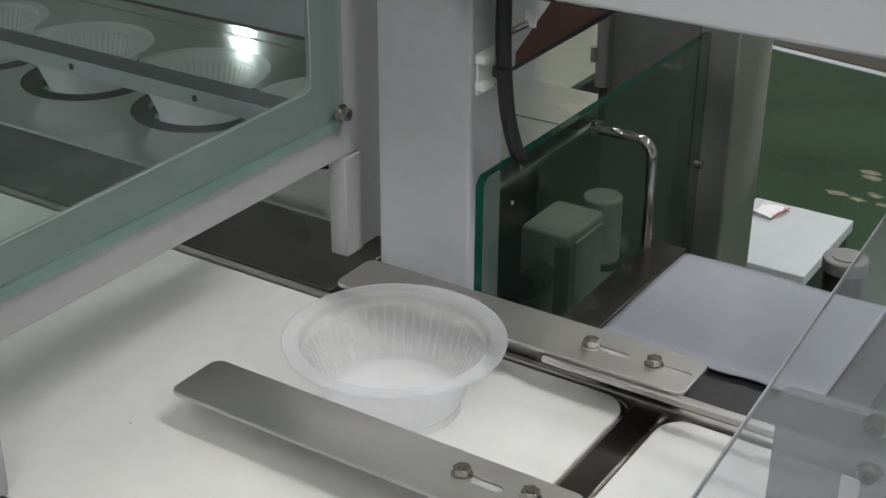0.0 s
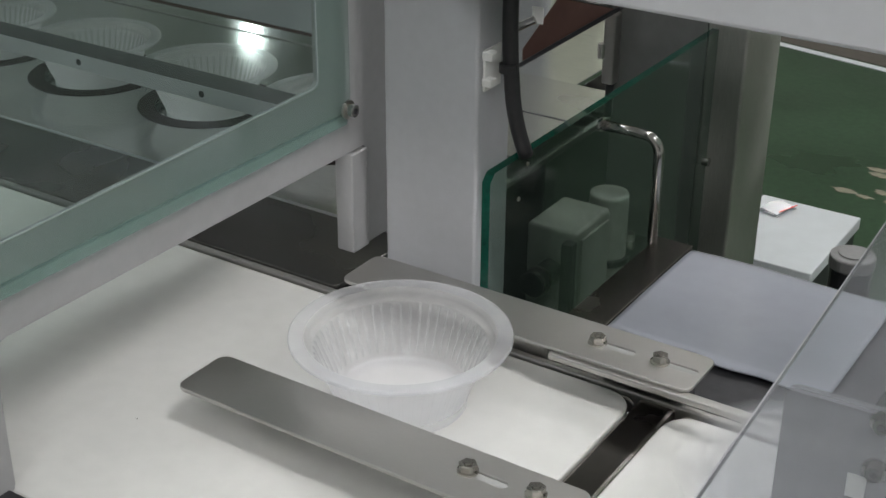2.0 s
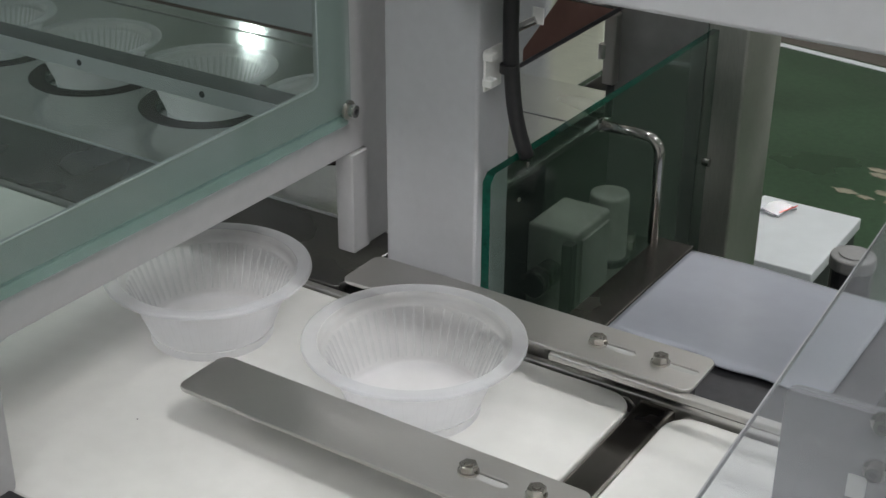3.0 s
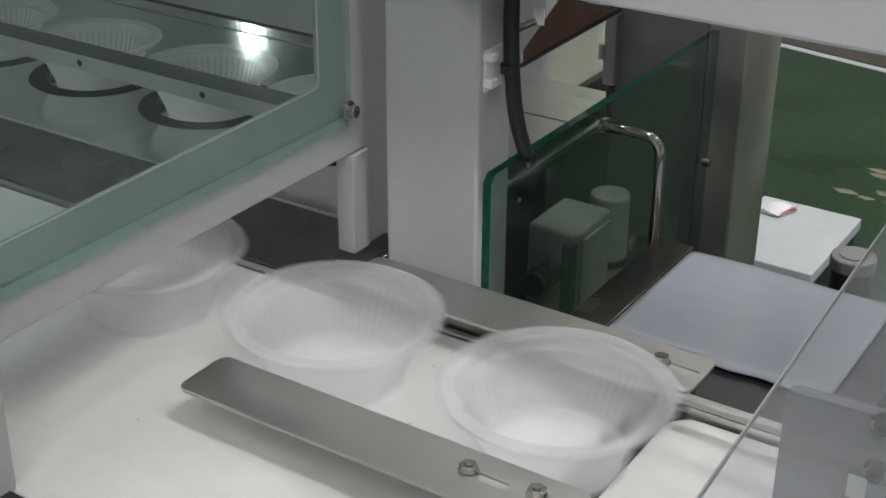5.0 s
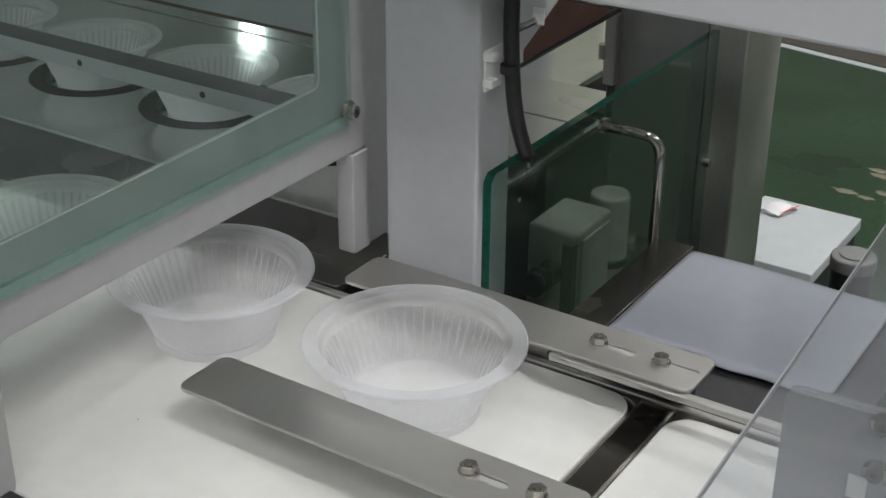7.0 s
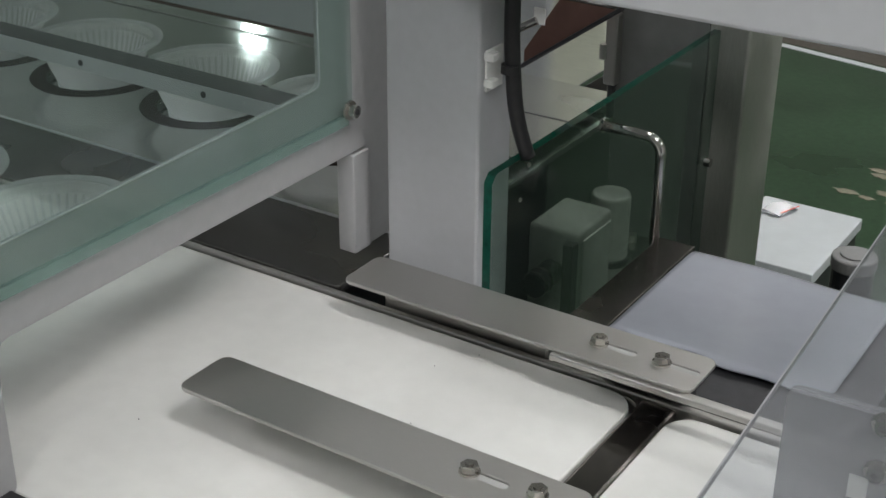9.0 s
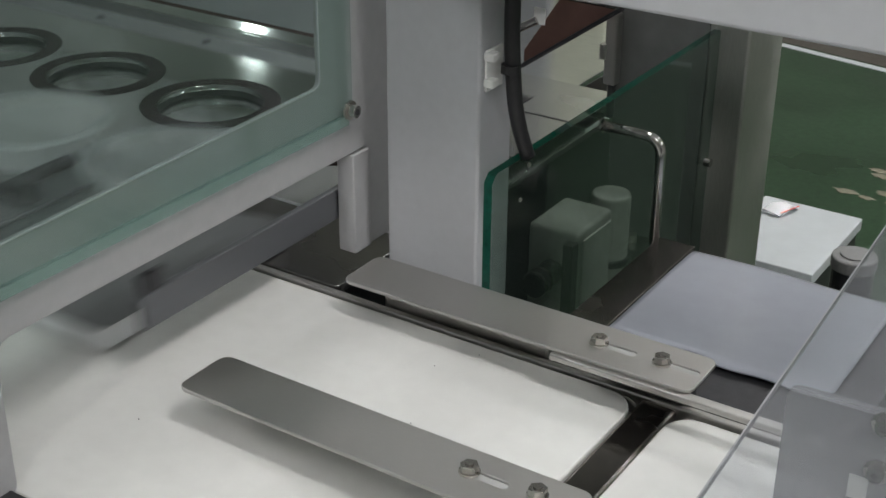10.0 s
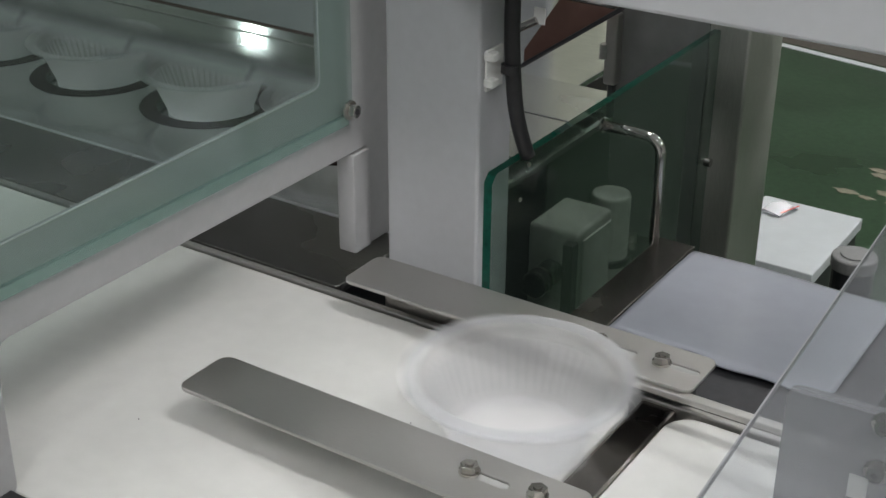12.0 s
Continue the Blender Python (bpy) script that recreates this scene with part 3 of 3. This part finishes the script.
# ---- behind the panel ----
def background():
    s = thing("rear_shelf", "bright steel shelf behind the column", "shelf")
    part("shelf", box(-0.34, -0.141, 0.4925, 0.590, 0.899, 0.905, 0.0008), SHELF, s)
    part("front_shelf", box(-0.34, -0.141, 0.385, 0.491, 0.899, 0.9045, 0.0008), SHELF, s)
    part("support", box(-0.32, -0.16, 0.482, 0.56, 0.0, 0.8985, 0.002), DARK, s)
    p = thing("grey_side_panel", "flat grey painted upright machine panel", "machine panel")
    part("panel", box(-0.124, -0.0288, 0.5465, 0.556, 0.0, 1.5, 0.001), PANEL, p)
    hinge = part("hinge", box(-0.130, -0.117, 0.533, 0.546, 0.934, 1.006, 0.002), STEEL, p)
    part("hinge_knuckle", rod((-0.131, 0.534, 0.960), (-0.131, 0.534, 0.975), 0.004, 12), STEEL, hinge)
    part("hinge_pin", rod((-0.1225, 0.539, 0.900), (-0.1225, 0.539, 0.9338), 0.0042, 12), BLACK, hinge)
    c = thing("cream_cabinet", "pale cream cabinet standing behind the machine", "cabinet")
    part("body", box(-0.9, -0.405, 1.10, 1.5, 0, 1.6, 0.003), CREAM, c)
    h = thing("film_chute", "sloping reddish reflecting steel chute", "chute")
    chute = [(-0.185, 0.9605), (-0.0815, 1.0355), (-0.0815, 1.10), (-0.105, 1.10), (-0.150, 1.03), (-0.185, 0.976)]
    link("chute", plate([chute], 0.02, Matrix.Translation((0, 0.482, 0)) @ XZ, 0.0008), COPPER, h)
    part("paper_tag", box(-0.172, -0.160, 0.4655, 0.4665, 1.006, 1.022, 0.0002), NYLON, h, "white paper tag")
    part("dark_edge", rod((-0.186, 0.470, 0.9600), (-0.083, 0.470, 1.0345), 0.0022, 10), DARK, h, "dark lower edge")
    part("roller", rod((-0.17, 0.462, 1.040), (-0.085, 0.462, 1.040), 0.005, 16), CHROME, h)
    part("roller", rod((-0.21, 0.466, 0.985), (-0.168, 0.466, 1.010), 0.004, 16), CHROME, h)
    w = thing("white_box", "white lidded metal box standing on the green floor", "box")
    part("lid", box(-0.25, -0.085, 1.185, 1.42, 0.43, 0.45, 0.002), BOXLID, w)
    part("body", box(-0.245, -0.09, 1.19, 1.415, 0.0, 0.43, 0.002), DARK, w)
    k = thing("plastic_packet", "clear plastic packet with a red strip lying on the box", "packet")
    bm = bmesh.new()
    for iy in range(5):
        for ix in range(5):
            bm.verts.new((-0.234 + 0.009 * ix + 0.004 * iy, 1.345 + 0.011 * iy, 0.4515 + 0.002 * ((ix * 7 + iy * 5) % 4)))
    bm.verts.ensure_lookup_table()
    for iy in range(4):
        for ix in range(4):
            q = iy * 5 + ix
            bm.faces.new((bm.verts[q], bm.verts[q + 1], bm.verts[q + 6], bm.verts[q + 5]))
    ret = bmesh.ops.extrude_face_region(bm, geom=bm.faces[:])
    bmesh.ops.translate(bm, verts=[v for v in ret["geom"] if isinstance(v, bmesh.types.BMVert)], vec=(0, 0, 0.003))
    bmesh.ops.recalc_face_normals(bm, faces=bm.faces[:])
    part("film", bm, FROST, k)
    bm = box(-0.0008, 0.0008, -0.022, 0.022, 0.4585, 0.4600, 0.0003)
    bmesh.ops.transform(bm, matrix=pose(-0.189, 1.368, 0, 0, 0, -20), verts=bm.verts)
    part("strip", bm, RED, k, "red printed strip")
    r = thing("round_post", "dark grey round post with a flat ribbed cap", "post")
    part("post", rod((0.148, 0.50, 0.0), (0.148, 0.50, 0.825), 0.019, 24), DARK, r)
    cap = part("cap", rod((0.148, 0.50, 0.825), (0.148, 0.50, 0.838), 0.0205, 28, bevel=0.002), CAP, r)
    part("cap_ring", rod((0.148, 0.50, 0.838), (0.148, 0.50, 0.8395), 0.013, 28, bevel=0.0005), CAP, cap)


# ---- bowls ----
RIBS = 52
WALL_FOOT, WALL_TOP = (0.0444, 0.0085), (0.0573, 0.0414)     # radius and height where the ribbed wall begins and ends


def turned(prof, n, closed=False):
    """A mesh of revolution about z from a profile of radius and height."""
    bm = bmesh.new()
    rings = []
    for r, z in prof:
        rings.append([bm.verts.new((0, 0, z))] if r == 0 else [bm.verts.new((r * math.cos(2 * math.pi * k / n), r * math.sin(2 * math.pi * k / n), z)) for k in range(n)])
    pairs = list(zip(rings, rings[1:])) + ([(rings[-1], rings[0])] if closed else [])
    for a, b in pairs:
        for k in range(n):
            k1 = (k + 1) % n
            bm.faces.new((a[0], b[k], b[k1]) if len(a) == 1 else (a[k], b[k], b[k1], a[k1]))
    return bm


def rib_mesh():
    """The upright ribs on the inside of the bowl's wall."""
    bm = bmesh.new()
    (r0, z0), (r1, z1) = WALL_FOOT, WALL_TOP
    for k in range(RIBS):
        m = Matrix.Rotation(2 * math.pi * k / RIBS, 3, "Z")
        line = []
        for r, z, deep, half in ((r0 + 0.0006, z0 + 0.0016, 0.0002, 0.0008), (r0 + 0.0020, z0 + 0.0050, 0.0011, 0.0011), (r1 - 0.0006, z1 - 0.0016, 0.0013, 0.0013), (r1 - 0.0001, z1 - 0.0002, 0.0002, 0.0010)):
            line.append([bm.verts.new(m @ Vector((r - d, w, z))) for d, w in ((-0.0001, -half), (deep, -half * 0.55), (deep, half * 0.55), (-0.0001, half))])
        for p, q in zip(line, line[1:]):
            for i in range(3):
                bm.faces.new((p[i], p[i + 1], q[i + 1], q[i]))
    return bm


def make_bowl():
    b = thing("plastic_bowl", "empty translucent milky plastic bowl with ribbed sides", "bowl", "plastic bowls")
    wall = [(0.0, 0.0056), (0.0405, 0.0056), (0.0428, 0.0062), (0.0438, 0.0072), WALL_FOOT, WALL_TOP, (0.0578, 0.0424), (0.0596, 0.0429), (0.0604, 0.0466), (0.0611, 0.0495), (0.0622, 0.0504)]
    body = part("body", turned(wall, 144), PP, b, smooth=True)
    part("ribs", rib_mesh(), PP_RIB, body, "upright ribs inside the wall")
    part("rim", turned(((0.0623, 0.0505), (0.0712, 0.0511), (0.0724, 0.0507), (0.0726, 0.0490)), 144), PP_RIM, b, "flat flanged rim", smooth=True)
    part("foot_ring", turned(((0.0434, 0.0), (0.0440, 0.0064), (0.0434, 0.0062), (0.0429, 0.0)), 96, True), PP, body)
    return b


# ---- moving machine parts ----
def make_pusher():
    """Pushes the bowls off the belt; its origin lies in the line of its scallops."""
    p = thing("bowl_pusher", "grey scalloped pusher plate that moves bowls off the belt", "pusher")
    out = [(-1.05, -0.152), (-0.209, -0.152), (-0.203, -0.146), (-0.203, 0.05), (-0.222, 0.06), (-0.250, 0.05)]
    for i, x in enumerate(HOLES):
        out += [(x + 0.054 * math.cos(a), 0.052 - 0.054 * math.sin(a)) for a in [radians(15 + 10 * k) for k in range(16)]]
        out += [(x - 0.060, 0.052), (x - 0.081, 0.060), (x - 0.101, 0.052)] if i < 3 else [(x - 0.08, 0.05)]
    out += [(-1.05, 0.05)]
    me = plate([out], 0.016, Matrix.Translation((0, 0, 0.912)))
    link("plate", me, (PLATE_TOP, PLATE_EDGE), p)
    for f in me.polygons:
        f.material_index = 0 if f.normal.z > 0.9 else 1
    part("rear_flange", box(-1.05, -0.30, -0.1518, -0.1478, 0.9203, 0.938, 0.0006), PLATE_EDGE, p, "pale upright flange")
    for x in (-0.41, -0.57, -0.73):
        carrier = part("carrier_plate", box(x - 0.030, x + 0.024, -0.135, 0.040, 0.9202, 0.9245, 0.0015), SLATE, p)
        part("knob", rod((x + 0.006, -0.035, 0.9245), (x + 0.006, -0.035, 0.942), 0.0145, 20, 0.012, bevel=0.003), DARK, carrier, "black knob")
        part("guide_rod", rod((x - 0.016, -0.125, 0.9305), (x - 0.016, 0.036, 0.9305), 0.006, 14), DARK, carrier)
    part("cylinder_rod", rod((-0.62, -0.14, 0.955), (-0.62, -0.50, 0.955), 0.008, 16), CHROME, p)
    return p


def make_side_bar():
    # Separate bar standing in for the pusher plate's long dark side arm.
    g = thing("pusher_side_bar", "dark grey bar that drops behind the guard and slides inward", "gate")
    part("bar", box(-0.1570, -0.1512, -0.245, 0.213, 0.0, 0.025, 0.001), SLATE, g)
    part("hanger", box(-0.1568, -0.1515, -0.242, -0.225, 0.0252, 0.040, 0.001), DARK, g)
    part("hanger", box(-0.1568, -0.1515, 0.158, 0.174, 0.0252, 0.040, 0.001), DARK, g)
    return g


def make_bar():
    b = thing("transfer_bar", "long angled steel bar with small screw holes", "transfer bar")
    face = part("front_face", box(-1.25, -0.17, -0.0015, 0.0, 0.0, 0.016, 0.0004), PAINT_WHITE, b, "pale front face")
    part("top_face", box(-1.25, -0.17, 0.0, 0.030, 0.0145, 0.016, 0.0004), DARK, b, "dark top face")
    for x in (-0.24, -0.40, -0.56, -0.72, -0.88):
        part("hole", rod((x, -0.0016, 0.008), (x, -0.0021, 0.008), 0.0032, 16), BLACK, face)
    part("arm", box(-1.23, -1.20, 0.0005, 0.60, 0.0165, 0.03, 0.001), DARK, b)
    return b


def make_slide():
    """A flat arm behind the column; its origin is the middle of its far end."""
    a = thing("sliding_arm", "pale flat machine arm with dark sides sliding above the shelf", "machine arm")
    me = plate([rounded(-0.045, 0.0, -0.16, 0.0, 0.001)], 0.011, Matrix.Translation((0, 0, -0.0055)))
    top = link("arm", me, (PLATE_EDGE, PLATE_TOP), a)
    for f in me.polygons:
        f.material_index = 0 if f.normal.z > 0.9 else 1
    part("pad", box(-0.036, -0.018, -0.062, -0.034, 0.0, 0.0015, 0.0004), SLATE, top, "dark rectangular pad")
    return a


def held(rows):
    """Rows with extra ones just inside each long stretch, so that a thing at rest stays at rest."""
    out = [rows[0]]
    for a, b in zip(rows, rows[1:]):
        gap = b[0] - a[0]
        if gap > 0.3:
            for t in (a[0] + 0.1, b[0] - 0.1):
                f = (t - a[0]) / gap
                out.append((t, *[p + (q - p) * f for p, q in zip(a[1:], b[1:])]))
        out.append(b)
    return out


def motions():
    belt_move = ((0.0, 0.0), (0.1, -0.0187), (0.2, -0.0370), (0.3, -0.0610), (0.4, -0.0915), (0.5, -0.1260), (0.6, -0.1500), (0.7, -0.1615), (0.8, -0.1644))
    bring = ((-0.2, 0.3550), (-0.1, 0.2800), (0.0, 0.2070), (0.1, 0.1566), (0.2, 0.1356), (0.3, 0.1145), (0.4, 0.0875), (0.5, 0.0530), (0.6, 0.0270), (0.7, 0.0130), (0.8, 0.0103))

    def off_belt(x):
        return [(9.4, x, 0, ZB), (9.65, x, 0.0, ZB), (9.75, x, 0.018, ZB), (9.9, x, 0.075, ZB), (10.0, x, 0.13, ZB), (10.2, x, 0.27, ZB), (10.35, x, 0.35, HZ),
                (10.5, x, HY, SUNK), (12.0, x, HY, SUNK)]

    first = [(0.0, 0, 0, ZB)] + [(2.1 + t, s, 0, ZB) for t, s in belt_move] + [(4.7 + t, -0.1644 + s, 0, ZB) for t, s in belt_move]
    first += [(7.5, -0.3288, 0, ZB), (7.7, -0.368, 0, ZB), (7.9, -0.428, 0, ZB), (8.1, -0.50, 0, ZB), (8.4, -0.63, 0, ZB), (8.7, -0.76, 0, ZB), (8.9, -0.805, 0, ZB), (9.1, -0.813, 0, ZB)] + off_belt(-0.813)
    second = [(0.0, 1.0, 0, ZB)] + [(2.1 + t, s, 0, ZB) for t, s in bring] + [(4.7 + t, 0.0103 + 1.05 * s, 0, ZB) for t, s in belt_move]
    second += [(7.5, -0.1623, 0, ZB), (7.7, -0.200, 0, ZB), (7.9, -0.254, 0, ZB), (8.1, -0.328, 0, ZB), (8.4, -0.458, 0, ZB), (8.7, -0.595, 0, ZB), (8.9, -0.64, 0, ZB), (9.1, -0.651, 0, ZB)] + off_belt(-0.651)
    third = [(0.0, 1.6, 0, ZB)] + [(4.7 + t, s, 0, ZB) for t, s in bring]
    third += [(7.5, 0.0103, 0, ZB), (7.7, -0.03, 0, ZB), (7.9, -0.09, 0, ZB), (8.1, -0.165, 0, ZB), (8.4, -0.295, 0, ZB), (8.7, -0.43, 0, ZB), (8.8, -0.462, 0, ZB), (9.0, -0.480, 0, ZB), (9.2, -0.489, 0, ZB)] + off_belt(-0.489)
    fourth = [(0.0, 2.2, 0, ZB), (7.3, 0.285, 0, ZB), (7.5, 0.1950, 0, ZB), (7.7, 0.140, 0, ZB), (7.9, 0.080, 0, ZB), (8.1, 0.010, 0, ZB), (8.4, -0.125, 0, ZB), (8.7, -0.262, 0, ZB), (8.85, -0.310, 0, ZB), (9.05, -0.327, 0, ZB)] + off_belt(-0.327)
    fifth = [(0.0, 2.7, 0, ZB), (11.2, 0.43, 0, ZB), (11.3, 0.358, 0, ZB), (11.4, 0.285, 0, ZB), (11.5, 0.214, 0, ZB), (11.6, 0.178, 0, ZB), (11.7, 0.152, 0, ZB), (11.8, 0.1385, 0, ZB), (11.9, 0.1165, 0, ZB), (12.0, 0.0874, 0, ZB)]
    base = make_bowl()
    bowls = [base] + [copy_thing(base, Matrix()) for _ in range(4 + len(HOLES))]
    for b, rows in zip(bowls, (first, second, third, fourth, fifth)):
        walk(b, [(t, pose(x, y, z)) for t, x, y, z in held(rows)])
    for x, b in zip(HOLES, bowls[5:]):
        walk(b, [(t, pose(x, y, z)) for t, y, z in held(((0.0, HY, SUNK), (9.3, HY, SUNK), (9.45, HY, HZ), (9.62, HY, HZ), (9.7, HY + 0.006, HZ), (9.8, 0.406, HZ), (9.9, 0.45, HZ), (9.95, 0.48, HZ + 0.03), (10.05, 0.54, HZ + 0.16), (10.15, 0.60, HZ + 0.28), (10.3, 0.64, HZ + 0.34), (12.0, 0.64, HZ + 0.34)))])
    walk(make_pusher(), [(t, pose(x, y, 0)) for t, x, y in held((
        (0.0, 0, -0.40), (9.3, 0, -0.40), (9.4, 0, -0.27), (9.5, 0, -0.175), (9.6, 0, -0.108), (9.8, 0, -0.026), (10.0, 0, 0.080), (10.2, 0, 0.215), (10.35, 0, 0.30), (10.5, 0, 0.313),
        (11.0, 0, 0.313), (11.1, -0.01, 0.295), (11.2, -0.03, 0.265), (11.3, -0.08, 0.238), (11.4, -0.20, 0.215), (11.5, -0.23, 0.205), (11.6, -0.28, 0.20), (11.7, -0.37, 0.20), (11.8, -0.52, 0.20), (12.0, -0.90, 0.20)))])
    walk(make_slide(), [(t, pose(-0.17, y, z)) for t, y, z in held((
        (0.0, 0.38, 0.935), (9.95, 0.38, 0.935), (10.1, 0.485, 0.934), (10.3, 0.5625, 0.935), (10.5, 0.6136, 0.935), (11.0, 0.6136, 0.935), (11.1, 0.5846, 0.935), (11.2, 0.545, 0.952),
        (11.3, 0.46, 0.962), (11.4, 0.38, 0.955), (11.6, 0.38, 0.935), (12.0, 0.38, 0.935)))])
    walk(make_side_bar(), [(t, pose(0, y, z)) for t, y, z in held(((0.0, 0, 1.02), (9.3, 0, 1.02), (9.4, 0, 0.975), (9.5, 0, 0.942), (9.7, 0.015, 0.940), (9.8, 0.06, 0.940), (9.9, 0.112, 0.940), (10.0, 0.167, 0.940),
        (10.2, 0.302, 0.940), (10.35, 0.387, 0.940), (10.5, 0.40, 0.940), (11.0, 0.40, 0.940), (11.1, 0.37, 0.940), (11.2, 0.32, 0.962), (11.3, 0.23, 0.995), (11.45, 0.08, 1.02), (11.6, 0, 1.02), (12.0, 0, 1.02)))])
    walk(make_bar(), [(t, pose(0, y, z - 0.008)) for t, y, z in held(((0.0, 0.257, 0.952), (9.1, 0.257, 0.952), (9.3, 0.262, 0.914), (9.5, 0.222, 0.929), (9.6, 0.2634, 0.925), (9.7, 0.3068, 0.925),
        (9.8, 0.3492, 0.925), (9.9, 0.3925, 0.925), (10.0, 0.436, 0.925), (10.2, 0.52, 0.925), (10.4, 0.60, 0.935), (10.6, 0.66, 1.0), (11.6, 0.62, 1.06), (11.8, 0.45, 1.02), (12.0, 0.3235, 0.953)))])


hall()
belts()
guides()
guard()
column()
deck()
panel_side()
tunnel()
background()
motions()
